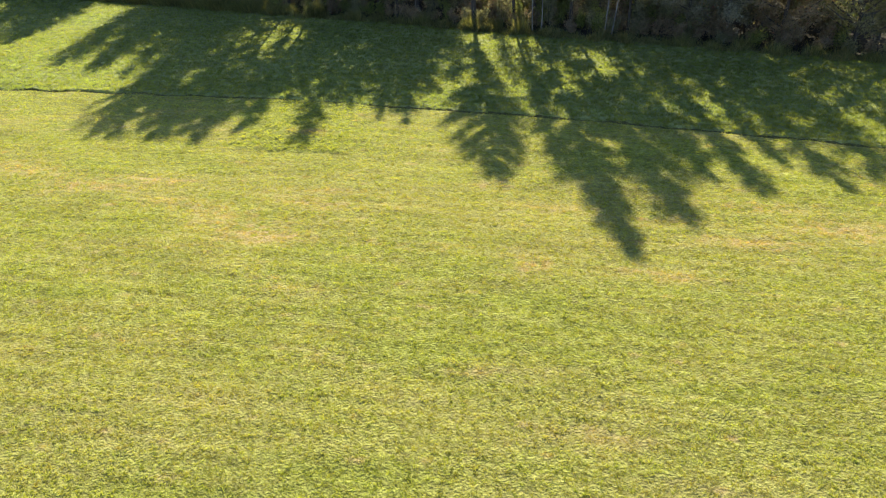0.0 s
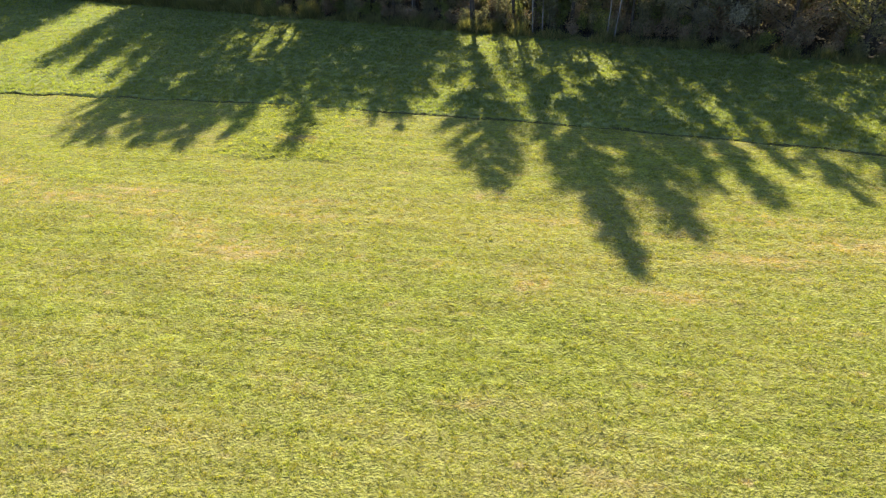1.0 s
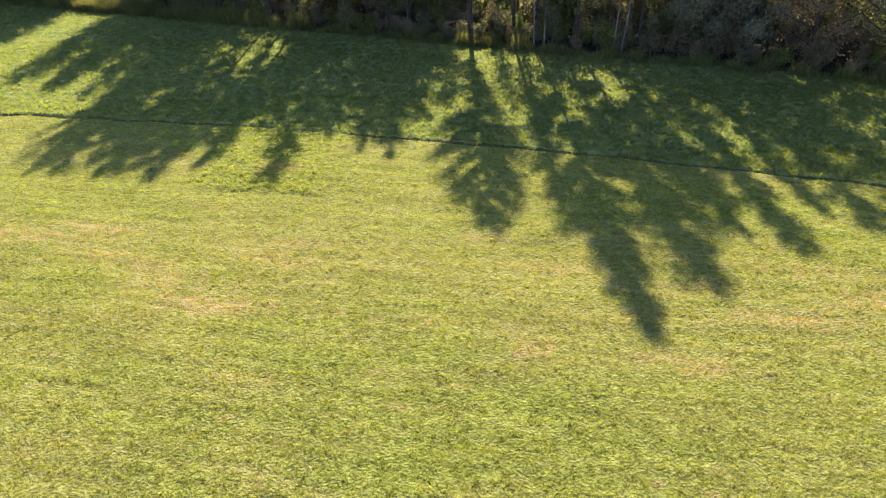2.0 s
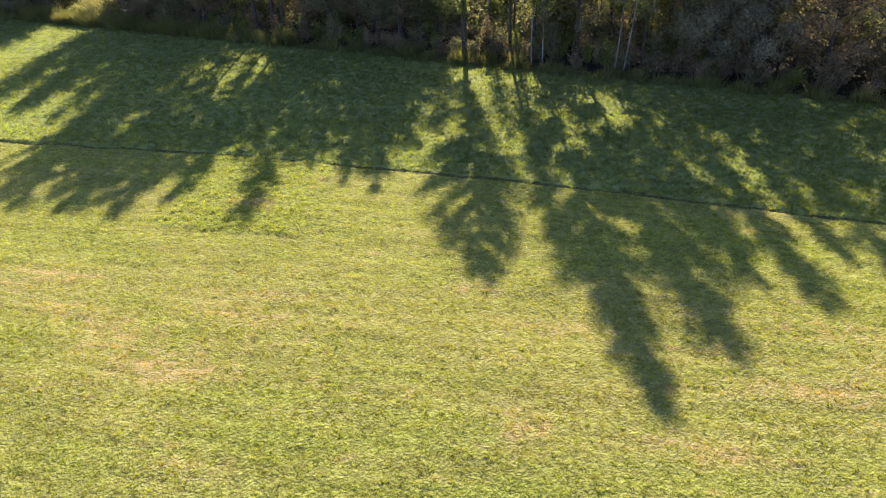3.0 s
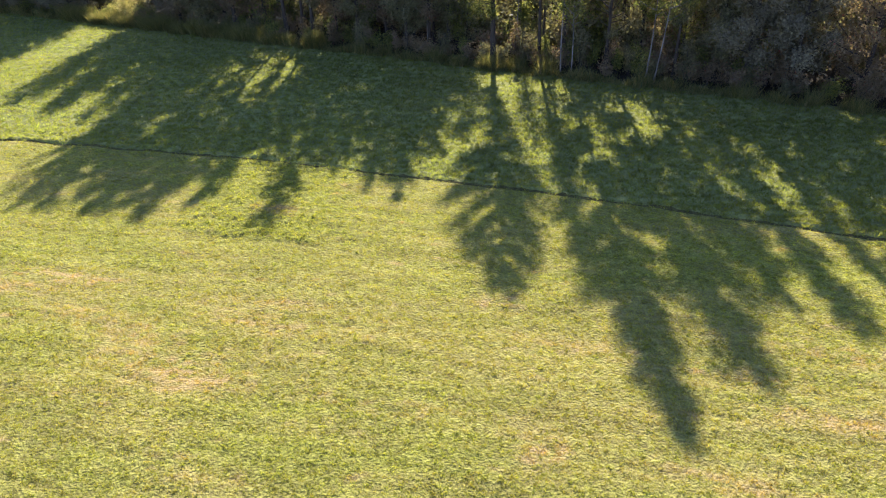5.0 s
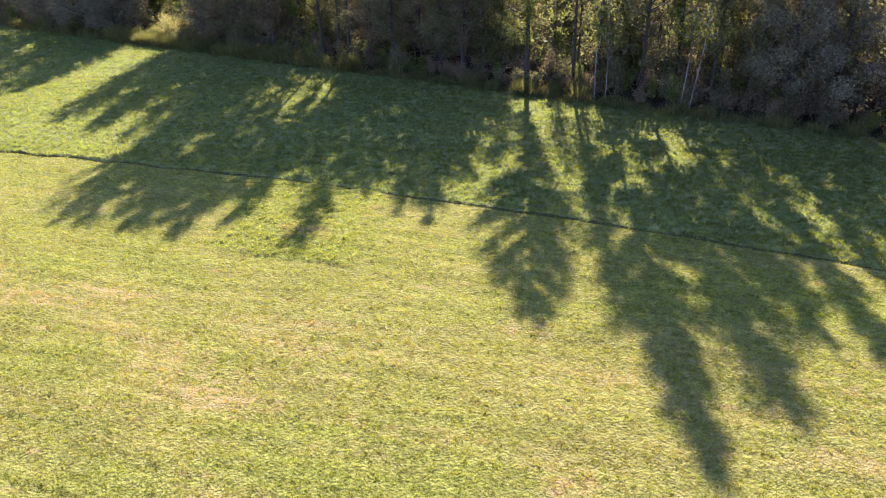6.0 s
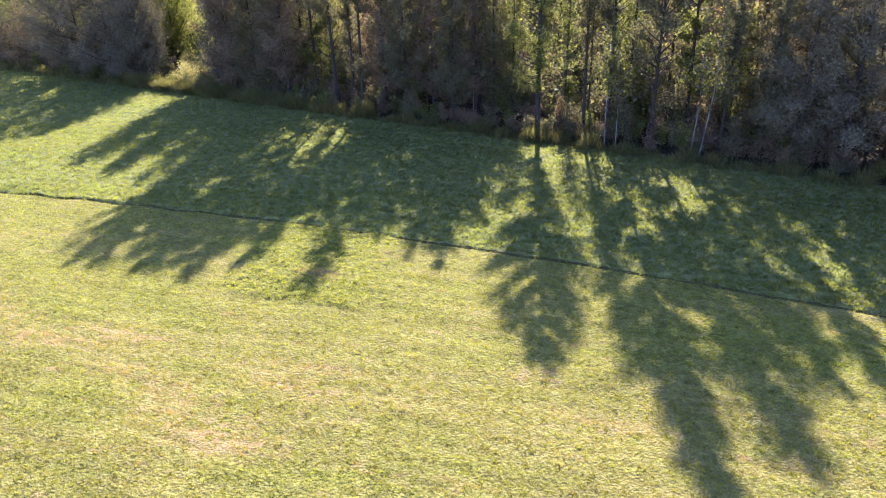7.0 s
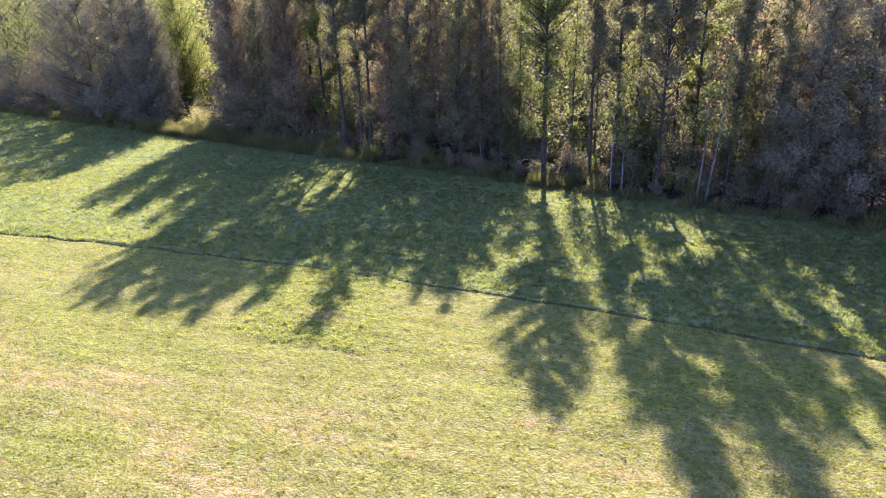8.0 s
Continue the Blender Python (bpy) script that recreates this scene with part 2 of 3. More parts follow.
def tree(x, y, h, r, base, leaves, leaf_mat, bark_mat, label, seed, leaf=0.24, girth=0.011, limbs=26, thin=0.0, lean=(0, 0), spread=0.42, top=0.3, sway=0.02, upswept=1.0, outline=None, fuzz=0.16, loose=0.0, clumps=0):
    """A forest tree: bent trunk, rising limbs, crown of separate leaves in sprays along the limbs.
    base: height of the lowest limbs; thin: how much the lower crown is thinned."""
    rs = np.random.RandomState(seed)
    root = tagged(new("tree"), label, "tree", "trees of the woods")
    root.location = (x, y, -0.08)
    verts, faces, path, radii = [], [], [], []
    bend = rs.uniform(0, 6.283)
    for k in range(9):
        f = k / 8
        path.append((lean[0] * f * h + sway * h * (math.sin(3.1 * f + bend) - math.sin(bend)), lean[1] * f * h + 0.012 * h * math.cos(2.3 * f + bend) - 0.012 * h * math.cos(bend), f * h * 0.97))
        radii.append(girth * h * (1.0 - 0.9 * f) * (1.35 if k == 0 else 1))
    path[0] = (0, 0, 0)
    tube(verts, faces, path, radii, 7)
    P = np.array(path)
    spots, weights = [], []
    L = h - base
    low = 0.85 if thin > 0 else 1.5
    shape = outline or [(base, 0.7 * low * r, 0.7 * low * r), (base + 0.2 * L, low * r, low * r), (base + 0.42 * L, r * (0.5 + 0.5 * low), r * (0.5 + 0.5 * low)), (base + 0.62 * L, r, r), (h - 1.2, (0.25 + 0.75 * top) * 0.8 * r, (0.25 + 0.75 * top) * 0.8 * r), (h, 0.15 * r, 0.15 * r)]
    zs = [q[0] for q in shape]
    for i in range(limbs):
        f = (i + rs.uniform(0, 0.9)) / limbs
        ze = base + L * (0.04 + 0.955 * f)
        az = i * 2.39996 + rs.uniform(-0.5, 0.5)
        wide = np.interp(ze, zs, [q[1 if math.cos(az) < 0 else 2] for q in shape])
        mean = np.interp(ze, zs, [0.5 * (q[1] + q[2]) for q in shape])
        reach = math.hypot(wide * math.cos(az), mean * math.sin(az)) * rs.uniform(0.72, 1.04) + 0.02
        rise = min(upswept * reach * (0.45 + 0.9 * f) * rs.uniform(0.6, 1.3) + 0.15, 0.6 * (ze - 0.3 * base))
        z0 = min(ze - rise, h * 0.95)
        t0 = np.array([np.interp(z0, P[:, 2], P[:, c]) for c in (0, 1, 2)])
        k = reach / max(0.05, math.hypot(wide * math.cos(az), mean * math.sin(az)))
        end = np.array([t0[0] + k * wide * math.cos(az), t0[1] + k * mean * math.sin(az), ze])
        mid = 0.55 * t0 + 0.45 * end + np.array([0, 0, -0.06 * reach])
        tube(verts, faces, [tuple(t0), tuple(mid), tuple(end)], [0.022 * reach + 0.012, 0.014 * reach + 0.008, 0.006], 4)
        keep = 1.0 - thin * min(1.0, max(0.0, 1.5 - f * 2.1))
        if rs.rand() < keep:
            spots.append((t0, mid, end, reach, 1 + loose * (1 - ze / h)))
            weights.append(reach + 0.4)
    weights = np.array(weights) / sum(weights)
    pick = rs.choice(len(spots), leaves, p=weights)
    s = rs.beta(1.6, 1.15, leaves) * 1.06
    if clumps:
        gathered = rs.beta(1.7, 1.1, (len(spots), clumps))[pick, rs.randint(0, clumps, leaves)] + rs.normal(0, 0.035, leaves)
        lower = np.array([q[2][2] for q in spots])[pick] < 0.66 * h
        s = np.where(lower, np.clip(gathered, 0, 1.06), s)
    A = np.array([q[0] for q in spots])[pick]
    B = np.array([q[1] for q in spots])[pick]
    C = np.array([q[2] for q in spots])[pick]
    R = np.array([q[3] for q in spots])[pick]
    wide = np.array([q[4] for q in spots])[pick]
    low = np.where((s < 0.5)[:, None], A + (B - A) * (2 * s)[:, None], B + (C - B) * (2 * s - 1)[:, None])
    pts = low + rs.normal(size=(leaves, 3)) * ((fuzz + spread * 0.32 * np.minimum(R, 2.5)) * wide * (0.5 + 0.7 * np.minimum(s, 1)))[:, None] * np.array([1, 1, 0.8])
    pts[:, 2] = np.clip(pts[:, 2], 0.35, h)
    part("trunk", wood_mesh("trunk", verts, faces, bark_mat), root)
    part("crown", mesh_from("crown", leaves_at(rs, pts, leaf), 3, [leaf_mat]), root)
    return root


def shrub(x, y, h, r, leaves, leaf_mat, label, seed, leaf=0.16, stems=6, name="shrub"):
    rs = np.random.RandomState(seed)
    root = tagged(new(name), label, name, name + "s along the edge of the woods")
    root.location = (x, y, 0)
    ends = []
    for i in range(stems):
        verts, faces = [], []
        a, q = rs.uniform(0, 6.283), r * rs.uniform(0.15, 0.9)
        tip = np.array([q * math.cos(a), q * math.sin(a), h * rs.uniform(0.6, 0.97) * (1 - 0.35 * (q / r) ** 2)])
        mid = tip * np.array([0.35, 0.35, 0.55])
        tube(verts, faces, [(0.1 * math.cos(a), 0.1 * math.sin(a), -0.05), tuple(mid), tuple(tip)], [0.03, 0.02, 0.006], 4)
        part("stem", wood_mesh("stem", verts, faces, BARK_DARK), root)
        ends.append((mid, tip))
    pick = rs.randint(0, stems, leaves)
    s = rs.uniform(-0.5, 1.05, leaves)[:, None]
    M, T = np.array([e[0] for e in ends])[pick], np.array([e[1] for e in ends])[pick]
    pts = M + (T - M) * s + rs.normal(size=(leaves, 3)) * 0.2 * r * np.array([1, 1, 0.7])
    pts[:, 2] = np.clip(pts[:, 2], 0.05, h * 1.02)
    part("foliage", mesh_from("foliage", leaves_at(rs, pts, leaf), 3, [leaf_mat]), root)
    return root


# ---- ground ----
def spaced(*runs):
    out = []
    for a, b, step in runs:
        out += list(np.arange(a, b, step))
    return np.array(out)


XS = spaced((-3000, -400, 260), (-400, -90, 31), (-90, -63, 0.75), (-63, 30, 0.38), (30, 45, 0.75), (45, 400, 29.6), (400, 3001, 260))
VS = spaced((-3000, -400, 260), (-400, -50, 25), (-50, -36, 0.7), (-36, -1, 0.25), (-1, 1, 0.08), (1, 34, 0.30), (34, 60, 0.8), (60, 400, 17), (400, 3001, 260))


def ground():
    gx, gv = np.meshgrid(XS, VS)
    gy = gv + line_of(XS)[None, :]
    gz = ground_height(gx, gy)
    rows, cols = gx.shape
    me = bpy.data.meshes.new("ground")
    idx = np.arange(rows * cols).reshape(rows, cols)
    quads = np.stack([idx[:-1, :-1], idx[:-1, 1:], idx[1:, 1:], idx[1:, :-1]], -1).reshape(-1, 4)
    me.vertices.add(rows * cols)
    me.vertices.foreach_set("co", np.stack([gx, gy, gz], -1).astype(np.float32).ravel())
    me.loops.add(len(quads) * 4)
    me.loops.foreach_set("vertex_index", quads.astype(np.int32).ravel())
    me.polygons.add(len(quads))
    me.polygons.foreach_set("loop_start", np.arange(0, len(quads) * 4, 4, dtype=np.int32))
    cx, cy, cv = (a[:-1, :-1].ravel() for a in (gx, gy, gv))
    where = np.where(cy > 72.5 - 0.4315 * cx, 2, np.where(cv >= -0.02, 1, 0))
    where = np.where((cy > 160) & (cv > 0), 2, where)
    # faces along the mow line take the painted shade strip
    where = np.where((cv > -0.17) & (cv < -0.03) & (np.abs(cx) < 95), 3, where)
    for m in (LAWN, MEADOW, LITTER, LINE_SHADE):
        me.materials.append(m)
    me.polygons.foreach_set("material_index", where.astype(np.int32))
    a = me.attributes.new("dry", "FLOAT", "POINT")
    a.data.foreach_set("value", dryness(gx.ravel(), gy.ravel()).astype(np.float32))
    me.update(calc_edges=True)
    for p in me.polygons:
        p.use_smooth = True
    return tagged(new("ground", me), "mown green lawn rising to taller meadow grass before woods", "ground", "", "structure")


ground()


def field_points(rs, y0, y1, gap):
    """Clump places on a shaken grid over the field in view of the flight, between two distances."""
    xl, xr = -18 - 0.75 * (y1 - 14), 16 + 0.56 * (y1 - 14)
    x, y = (a.ravel() for a in np.meshgrid(np.arange(xl, xr, gap), np.arange(y0, y1, gap)))
    x, y = x + rs.uniform(-0.55, 0.55, len(x)) * gap, y + rs.uniform(-0.55, 0.55, len(x)) * gap
    left = np.where(y < 51, -16.5 - 0.6 * (y - 14), -38.7 - 0.74 * (y - 51))
    ok = (x > left) & (x < 15.5 + 0.56 * (y - 14)) & (y < 71.9 - 0.4315 * x)
    return x[ok], y[ok]


def grass():
    rs = np.random.RandomState(31)
    lawn, meadow, ld, md = [], [], [], []
    for y0, y1, gap, width, per in ((12, 24, 0.132, 0.034, 11), (24, 36, 0.15, 0.039, 11), (36, 46, 0.18, 0.048, 10), (46, 58, 0.23, 0.055, 10),
                                    (58, 76, 0.30, 0.062, 11), (76, 106, 0.37, 0.075, 9)):
        x, y = field_points(rs, y0, y1, gap)
        high = y > line_of(x) + 0.03 * fbm(x, y, 0.8, 40)
        patch = rough_patch(x, y) * (~high)
        clump = rs.normal(0, 0.35, len(x)) + 0.75 * fbm(x, y, 0.32, 41)
        u, v = along(x, y)
        swath = fbm(u / 6.0, v, 1.1, 43)
        h = np.where(high, 0.14 + 0.045 * clump + 0.045 * fbm(x, y, 0.9, 48), 0.056 + 0.032 * clump + 0.012 * swath + 0.045 * patch * np.clip(0.5 + 0.8 * fbm(x, y, 1.0, 44), 0, 1.2))
        h = np.clip(h, 0.02, 0.42)
        z = ground_height(x, y) - 0.012
        d = dryness(x, y) + rs.normal(0, 0.10, len(x))
        # fewer blades over the painted strip, so that it shows
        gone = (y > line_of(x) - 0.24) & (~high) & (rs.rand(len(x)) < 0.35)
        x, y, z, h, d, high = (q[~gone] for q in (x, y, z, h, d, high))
        for sel, blocks, drys, lean_to in ((~high, lawn, ld, 1.7), (high, meadow, md, 1.2)):
            if sel.any():
                blocks.append(blades(rs, x[sel], y[sel], z[sel], h[sel], width, per, 0.36 * gap, lean_to))
                drys.append(np.clip(np.repeat(d[sel], per) + rs.normal(0, 0.10, sel.sum() * per), 0, 1))
    tagged(new("lawn_grass", mesh_from("lawn_grass", np.concatenate(lawn), 3, [LAWN_BLADE], np.concatenate(ld))),
           "short mown yellow-green grass with dry straw streaks", "grass", "", "stuff")
    tagged(new("meadow_grass", mesh_from("meadow_grass", np.concatenate(meadow), 3, [MEADOW_BLADE], np.concatenate(md))),
           "taller uncut green grass in front of the woods", "grass", "", "stuff")


grass()

# ---- trees at the edge of the woods: x, setback, height, crown radius, lowest limbs, leaves, thinning below, breadth of the top ----
GREEN, YELLOW, BROWN, DARK = LEAF_GREEN, LEAF_YELLOW, LEAF_BROWN, LEAF_DARK
FRONT = [
    (-84.0, 12, 22, 4.2, 2.0, 8000, 0.0, 0.6, YELLOW), (-77.5, 11, 22.5, 4.0, 2.0, 9000, 0.0, 0.6, YELLOW), (-71.0, 12, 22.5, 3.8, 2.0, 9500, 0.0, 0.6, YELLOW),
    (-65.0, 11, 22, 3.6, 2.0, 9500, 0.0, 0.5, YELLOW), (-80.5, 4, 8.0, 3.0, 0.5, 5500, 0.0, 0.6, DARK), (-74.5, 4, 8.5, 3.0, 0.5, 6000, 0.0, 0.6, DARK), (-68.5, 4, 9.0, 2.8, 0.5, 6000, 0.0, 0.6, BROWN),
    (-61.0, 4, 19.5, 4.2, 0.8, 15000, 0.0, 0.6, DARK), (-56.0, 3, 19, 4.4, 0.6, 22000, 0.0, 0.6, DARK),
    (-51.0, 3, 19.5, 3.8, 0.6, 20000, 0.0, 0.6, DARK), (-47.4, 3, 18.5, 2.8, 0.6, 12000, 0.0, 0.5, DARK),
    (-32.8, 4, 19.6, 1.7, 1.0, 12000, 0.0, 0.5, DARK),
    (-31.0, 3, 18.8, 2.0, 0.8, 11000, 0.0, 0.5, BROWN), (-28.3, 3, 18.8, 1.8, 0.8, 10000, 0.0, 0.8, GREEN), (-24.0, 3, 26.6, 2.1, 1.6, 17000, 0.0, 0.8, BROWN),
    (-20.9, 5, 27.3, 2.1, 3.0, 18000, 0.85, 0.75, YELLOW), (-17.9, 3, 25.8, 2.1, 3.0, 16000, 0.85, 0.85, GREEN), (-22.6, 6, 27.2, 1.9, 4.0, 11000, 0.0, 0.7, GREEN),
    (-16.1, 3.5, 21.8, 1.5, 3.5, 9000, 0.8, 0.8, GREEN), (-14.9, 3, 23.9, 1.4, 3.0, 10500, 0.85, 0.6, GREEN), (-12.5, 4, 20.6, 1.6, 2.0, 9500, 0.0, 0.8, BROWN), (-10.0, 3, 24.2, 1.65, 2.5, 13000, 0.0, 0.65, GREEN),
    (-7.3, 4.5, 19.8, 1.7, 2.0, 10000, 0.0, 0.9, BROWN), (-5.1, 3, 19.8, 1.4, 2.0, 9500, 0.0, 0.75, GREEN), (-3.0, 4.5, 20.7, 1.3, 2.5, 9500, 0.0, 0.75, BROWN),
    (6.9, 3, 21.5, 1.0, 8.0, 4500, 0.4, 0.5, GREEN), (7.3, 4.5, 16.0, 0.9, 4.0, 2600, 0.2, 0.8, GREEN), (15.4, 6, 24.0, 1.8, 4.0, 10500, 0.7, 0.6, YELLOW),
    (22.3, 3.2, 21.0, 1.9, 1.5, 15000, 0.0, 0.5, DARK), (25.6, 3.6, 21.3, 2.2, 1.5, 14000, 0.0, 0.8, DARK), (29.6, 3, 21.5, 3.0, 2, 11000, 0.0, 0.6, BROWN),
    (35.0, 3, 20, 3.6, 2, 6000, 0.0, 0.6, GREEN), (40.5, 3, 19, 3.6, 2, 6000, 0.0, 0.6, BROWN), (20.4, 3.4, 19.4, 1.05, 1.0, 10500, 0.0, 0.6, GREEN),
    (10.8, 7, 21.5, 1.2, 14.0, 3000, 0.3, 0.6, GREEN), (14.2, 8, 22.5, 1.6, 13.0, 4000, 0.4, 0.6, BROWN),
    (-1.2, 5, 17.0, 1.7, 2.0, 5200, 0.1, 0.7, GREEN), (0.5, 6, 15.5, 1.5, 2.0, 4200, 0.1, 0.7, YELLOW), (5.4, 7, 16.0, 1.5, 8.0, 1500, 0.3, 0.7, YELLOW),
    (-18.7, 6, 12.0, 1.7, 1.5, 2200, 0.0, 0.8, YELLOW), (-16.5, 6, 11.0, 1.6, 1.5, 1800, 0.0, 0.8, GREEN),
    (-32.0, 8, 20.5, 2.0, 3.0, 6000, 0.0, 0.7, GREEN), (-28.6, 8, 18.5, 1.8, 3.0, 6000, 0.0, 0.7, BROWN), (-25.4, 8, 26.0, 2.2, 3.0, 7000, 0.0, 0.7, GREEN),
    (-19.6, 8, 27.0, 1.9, 5.0, 8000, 0.6, 0.7, YELLOW), (-13.6, 8, 22.6, 1.8, 5.0, 7000, 0.7, 0.7, GREEN),
    (-11.2, 8, 23.0, 2.0, 3.0, 8500, 0.0, 0.9, BROWN), (-8.4, 9, 23.0, 2.0, 3.0, 9000, 0.0, 0.9, GREEN), (-5.8, 8, 21.8, 2.0, 3.0, 9000, 0.0, 0.9, YELLOW),
    (-3.4, 9, 21.8, 1.8, 3.0, 7000, 0.0, 0.9, GREEN), (22.4, 8, 18.5, 1.8, 3.0, 6000, 0.0, 0.7, BROWN), (25.0, 9, 19.5, 2.4, 3.0, 6500, 0.0, 0.7, GREEN),
]
# tall edge trees with crowns of their own: x, setback, height, lowest limbs, leaves, thinning, limbs, foliage, crown outline (height, reach to either side)
LEADING = [
    (2.9, 1.8, 24.2, 3.5, 24000, 0.66, 92, YELLOW, [(3.5, 2.2, 0.6), (9, 3.0, 1.0), (12, 3.2, 1.4), (14.5, 3.5, 2.6), (17.3, 3.8, 3.6), (19.3, 3.3, 3.3), (21.3, 2.2, 2.4), (22.8, 1.2, 1.3), (24.2, 0.4, 0.5)]),
    (8.95, 3.5, 29.8, 4.0, 19000, 0.75, 96, GREEN, [(4, 1.5, 1.5), (12, 2.4, 2.2), (19, 2.3, 1.9), (22.1, 3.0, 1.5), (23.7, 2.7, 1.3), (24.6, 1.5, 0.9), (25.5, 1.5, 0.8), (27.2, 1.4, 1.2), (28.7, 0.6, 1.0), (29.4, 0.2, 0.3)]),
    (12.35, 3.5, 25.9, 3.5, 18000, 0.62, 100, GREEN, [(3.5, 1.5, 1.6), (10, 2.4, 2.6), (17, 2.6, 3.0), (20, 2.2, 3.3), (21.6, 2.4, 2.3), (23.1, 2.4, 1.7), (24.3, 1.7, 1.3), (25.4, 1.0, 0.7), (26.2, 0.4, 0.3)]),
    (17.5, 3.5, 22.8, 4.0, 8500, 0.1, 54, GREEN, [(4, 1.3, 0.6), (9, 1.3, 0.5), (14, 1.2, 0.8), (18, 0.8, 1.3), (20.4, 1.2, 1.1), (21.6, 0.8, 1.0), (22.8, -0.3, 0.7)]),
    (-48.0, 15.5, 18.5, 1.0, 30000, 0.0, 130, LEAF_LIGHT, [(1.0, 3.0, 5.4), (3, 3.5, 6.2), (6, 3.5, 6.6), (10, 3.5, 6.4), (13, 3.2, 5.0), (16, 2.0, 3.0), (18.5, 0.3, 0.3)]),
    (-45.2, 4.0, 16.5, 2.8, 14000, 0.0, 70, DARK, [(2.8, 1.6, 2.0), (5, 2.4, 2.5), (9, 2.6, 2.6), (12, 2.6, 2.0), (15, 1.6, 1.2), (16.5, 0.3, 0.3)]),
    (-25.8, 4.5, 28.2, 1.2, 18000, 0.0, 84, GREEN, [(1.2, 2.2, 2.2), (14, 2.4, 2.3), (17.5, 1.5, 2.3), (20, 0.7, 2.0), (21.8, 1.4, 2.2), (24, 2.6, 2.5), (26.5, 1.9, 1.7), (28.2, 0.3, 0.3)]),
    (-36.0, 14.0, 26.5, 8.0, 12000, 0.0, 60, DARK, [(8, 1.6, 1.8), (14, 1.9, 2.2), (19, 2.0, 2.2), (24, 1.8, 1.9), (26.5, 0.4, 0.4)]),
]
LABELS = {LEAF_LIGHT: "bright yellow-green leafy tree in full sun beyond the gap", LEAF_DARK: "dense dark green tree leafy down to the grass", LEAF_GREEN: "tall green broadleaf tree in shade at the woods edge", LEAF_YELLOW: "tall tree with yellow-green autumn leaves, lit from behind",
          LEAF_BROWN: "tree with thinning brownish autumn leaves among the woods"}
for i, (x, back, h, r, base, leaves, thin, broad, mat) in enumerate(FRONT):
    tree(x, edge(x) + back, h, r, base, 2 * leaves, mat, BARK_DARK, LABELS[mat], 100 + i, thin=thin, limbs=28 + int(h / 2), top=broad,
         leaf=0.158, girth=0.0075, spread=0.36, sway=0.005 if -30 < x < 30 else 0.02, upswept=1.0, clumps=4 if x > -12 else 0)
for i, (x, back, h, base, leaves, thin, limbs, mat, outline) in enumerate(LEADING):
    tree(x, edge(x) + back, h, 2.8, base, 2 * leaves, mat, BARK_DARK, LABELS[mat], 180 + i, thin=thin, limbs=limbs,
         leaf=0.148 if i == 0 else 0.175, girth=0.010 if i == 0 else 0.006, spread=0.08 if i == 0 else 0.17, sway=0.003, upswept=0.8 if i == 0 else 1.2, outline=outline, fuzz=0.32 if mat is LEAF_LIGHT else 0.15, loose=1.3 if i == 0 else 0.7, clumps=3 if -12 < x < 16 else 0)

# inner woods, row behind row
rs = np.random.RandomState(77)
for row, back in enumerate((8, 13.5, 20)):
    for i in range(34):
        x = -76 + i * 3.7 + row * 1.3 + rs.uniform(-1.3, 1.3)
        d, h, r = back + rs.uniform(-2, 2), rs.uniform(16, 20), rs.uniform(2.0, 2.8)
        mat = (GREEN, YELLOW, BROWN, GREEN)[rs.randint(0, 4)]
        if -47 < x < -35.5:
            if d < 12:
                continue
            h = 0.2 * d
        elif -51.5 < x <= -47 and d > 11:
            h = 5.0
        elif -22 < x < -12.5:
            h = 4.5 + 0.52 * d
        elif x < -61:
            h = 0.5 * d
        elif 2.0 < x < 7.5:
            h = 0.62 * d
        elif 7.5 <= x < 15:
            h = 4.4 + 0.57 * d
        elif 0.5 < x < 15:
            h = 4.0 + 0.55 * d
        if x < -90 - 0.4 * d or x > 40:
            continue
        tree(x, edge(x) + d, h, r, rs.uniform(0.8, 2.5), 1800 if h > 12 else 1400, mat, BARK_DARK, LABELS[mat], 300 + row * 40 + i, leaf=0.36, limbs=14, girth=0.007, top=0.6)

# young yellowing trees between the tall ones
for i, (x, back, h, r) in enumerate([(5.6, 7, 4.6, 1.5), (0.2, 6, 9.0, 1.7), (10.6, 7.5, 12.0, 1.7), (14.4, 6.5, 9.0, 1.8), (18.5, 6, 11.6, 1.5), (-1.6, 7, 11.0, 1.6)]):
    tree(x, edge(x) + back, h, r, 1.0, 7000, YELLOW if i % 2 == 0 else GREEN, BARK_DARK, "young tree with yellow-green leaves between tall trunks", 460 + i, leaf=0.145, limbs=22, girth=0.008, top=0.6)

# pale slender saplings
for i, (x, y, h, lx) in enumerate([(8.6, 69.8, 11, -0.03), (9.45, 69.5, 10, 0.01), (15.1, 67.0, 12, 0.02), (15.75, 66.8, 12, 0.05), (24.0, 76.0, 14, 0.08),
                                   (-22.6, 87.5, 12, -0.02), (-3.2, 78.0, 13, -0.05), (5.0, 76.0, 12, 0.0), (11.0, 75.0, 15, 0.03)]):
    tree(x, y, h, 1.3, 0.45 * h, 800, LEAF_YELLOW, BARK_PALE, "slender pale-barked young tree with few leaves", 500 + i, girth=0.0055, limbs=12, lean=(lx, 0), leaf=0.2)

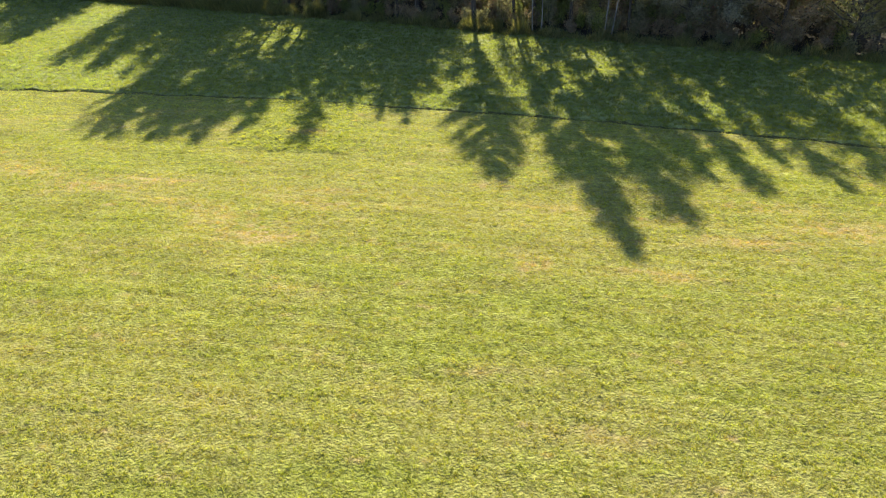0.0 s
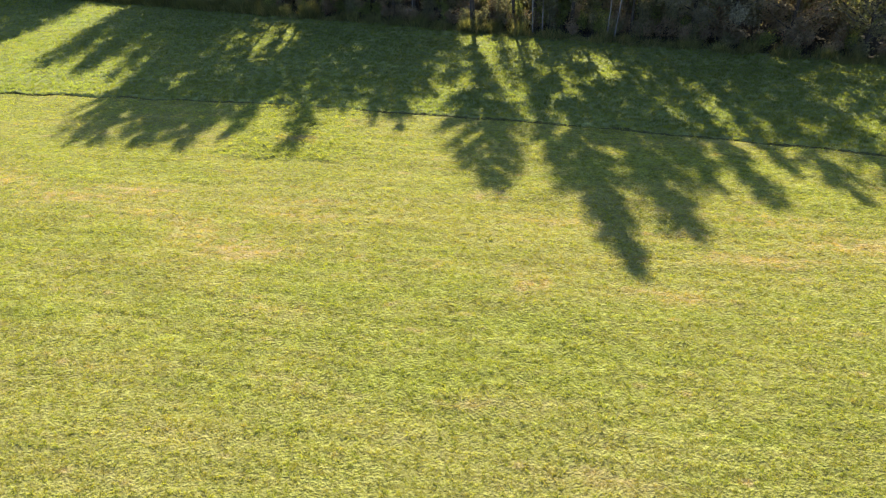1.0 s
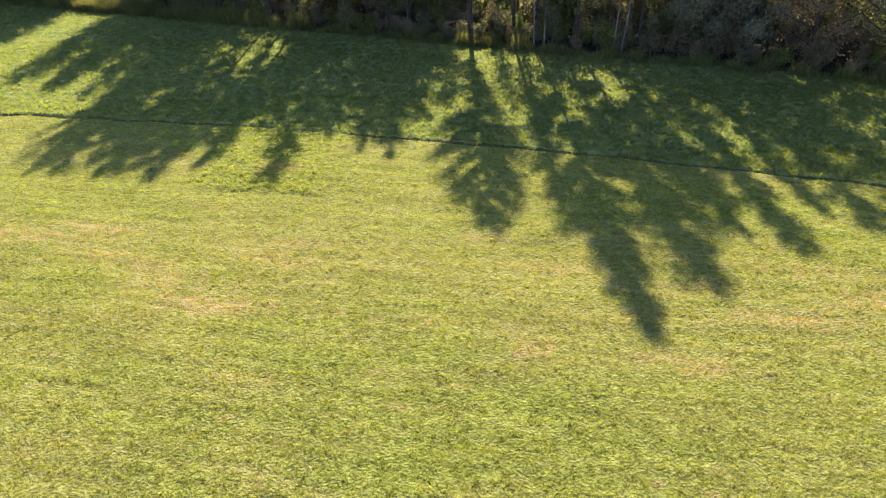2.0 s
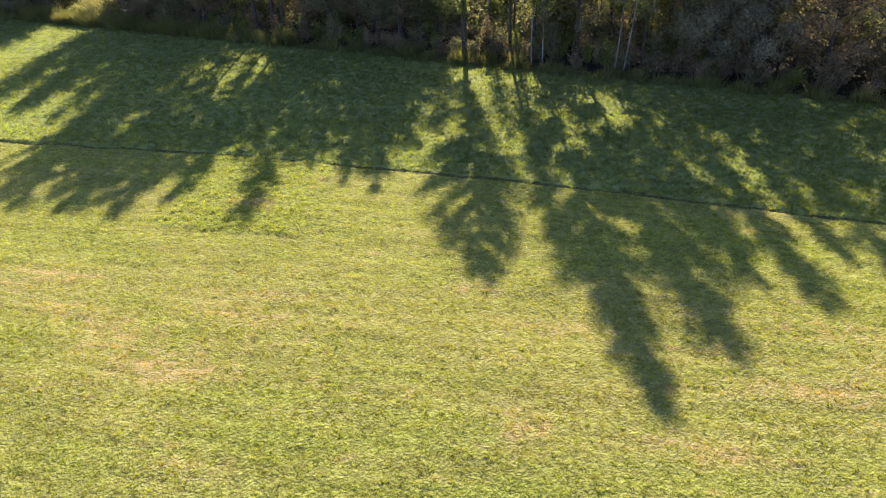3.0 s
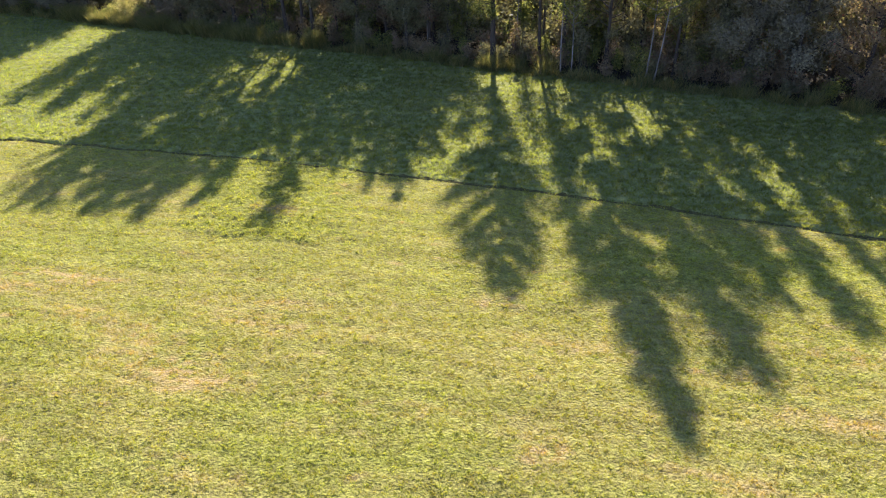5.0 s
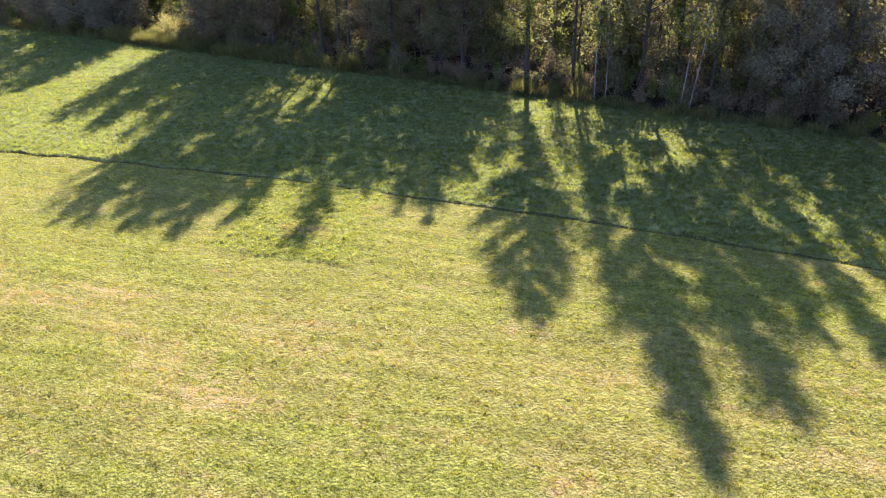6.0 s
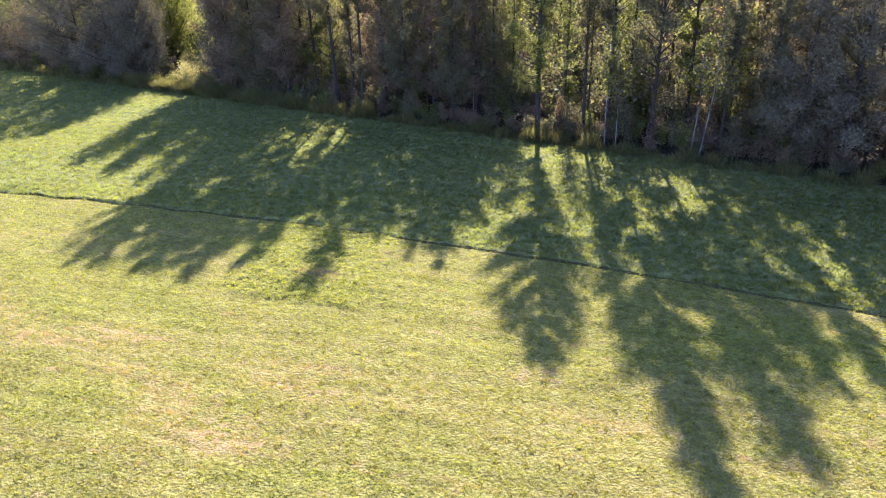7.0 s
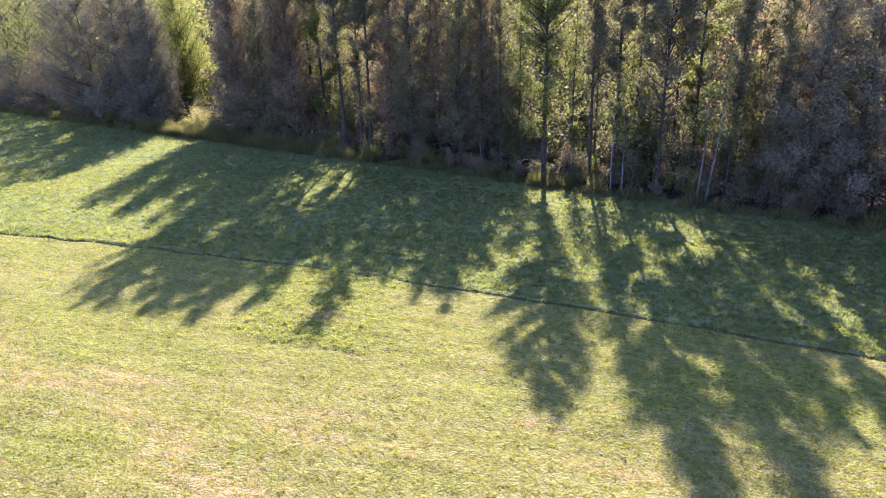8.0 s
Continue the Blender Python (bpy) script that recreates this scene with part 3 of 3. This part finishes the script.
# shrubs and underwood
for i in range(250):
    x = -86 + (i % 125) * 1.0 + rs.uniform(-0.5, 0.5)
    back = rs.uniform(1.5, 3.6) if i < 125 else rs.uniform(4.5, 9.0)
    if -46.5 < x < -36.3:
        continue
    h = rs.uniform(1.2, 3.0) if i < 125 else rs.uniform(3.5, 6.5) * (0.75 if -22 < x < -12.5 else 0.5 if 2.0 < x < 7.5 else 1.0)
    mat = (BROWN, BROWN, GREEN, YELLOW, BROWN)[rs.randint(0, 5)]
    shrub(x, edge(x) + back, h, rs.uniform(0.8, 1.4) if i < 125 else rs.uniform(1.3, 2.0), 1000 if i < 125 else 1150, mat, "dense shrub in shade under the trees", 700 + i, 0.14 if i < 125 else 0.215)
for i in range(16):
    x = 4.5 + i * 1.35 + rs.uniform(-0.4, 0.4)
    shrub(x, edge(x) + rs.uniform(2.2, 3.6), rs.uniform(2.4, 4.2), rs.uniform(0.9, 1.4), 1400, (BROWN, GREEN, YELLOW)[i % 3], "dense shrub in shade under the trees", 960 + i, 0.125)
for i, (x, y, h, r) in enumerate([(-38.5, 91.0, 3.3, 1.8), (-40.2, 91.4, 2.0, 1.4), (-41.6, 91.2, 1.5, 1.3), (-35.0, 89.4, 2.9, 1.5), (-36.5, 90.6, 1.9, 1.3), (-43.2, 91.6, 1.3, 1.3)]):
    shrub(x, y, h, r, 3200 if i == 0 else 1700, LEAF_PALE if i == 0 else LEAF_YELLOW, "sunlit pale flowering bush at the gap in the trees", 1000 + i, 0.12)


for i, (x, y, h, r) in enumerate([(-43.6, 97.2, 2.0, 1.5), (-41.4, 98.2, 2.3, 1.6), (-39.2, 97.0, 2.1, 1.5), (-45.4, 98.6, 2.2, 1.5), (-42.4, 101.0, 2.8, 1.7), (-39.8, 101.5, 2.8, 1.7)]):
    shrub(x, y, h, r, 800, GREEN, "low green bush behind the gap in the trees", 1020 + i, 0.19)


def weeds():
    r = np.random.RandomState(55)
    n = 11000
    stands = [-46.0, -44.0, -42.0, -40.0, -37.5, -34.0, -31.0, -28.5, -26.0, -23.5, -20.5, -18.0, -14.0, 0.2, 1.4, 5.5]
    x = np.where(r.rand(n) < 0.45, r.choice(stands, n) + r.normal(0, 0.8, n), r.uniform(-88, 38, n))
    y = edge(x) + np.abs(r.normal(0, 0.9, n)) + 0.25 * np.sin(x * 1.7) + 0.1
    h = np.clip(0.6 + 0.5 * fbm(x, y, 4.0, 61) + np.where((x > -47) & (x < -17), 0.45, 0.0), 0.15, 1.8)
    tagged(new("tall_weeds", mesh_from("tall_weeds", blades(r, x, y, np.zeros(n), h, 0.045, 9, 0.16), 3, [WEED_BLADE])),
           "tall yellowing weeds and grasses along the woods edge", "weeds", "", "stuff")


weeds()


def far_woods():
    r = np.random.RandomState(91)
    blocks = []
    for n, near, far, high, size in ((70000, 27, 40, 14.5, 0.75), (20000, 40, 75, 21, 1.6)):
        x, back = r.uniform(-160, 95, n), r.uniform(near, far, n)
        crest = high + 0.16 * high * fbm(x, back, 7.0, 62)
        crest = np.where((x > -52) & (x < -37), np.minimum(crest, 0.27 * back - 4.0), crest)
        p = np.stack([x, edge(x) + back, r.uniform(0.06, 1, n) ** 0.8 * crest], 1)
        blocks.append(leaves_at(r, p, size))
    tagged(new("far_woods", mesh_from("far_woods", np.concatenate(blocks), 3, [LEAF_GREEN])), "deep green woods behind the front trees", "woods", "", "stuff")


far_woods()
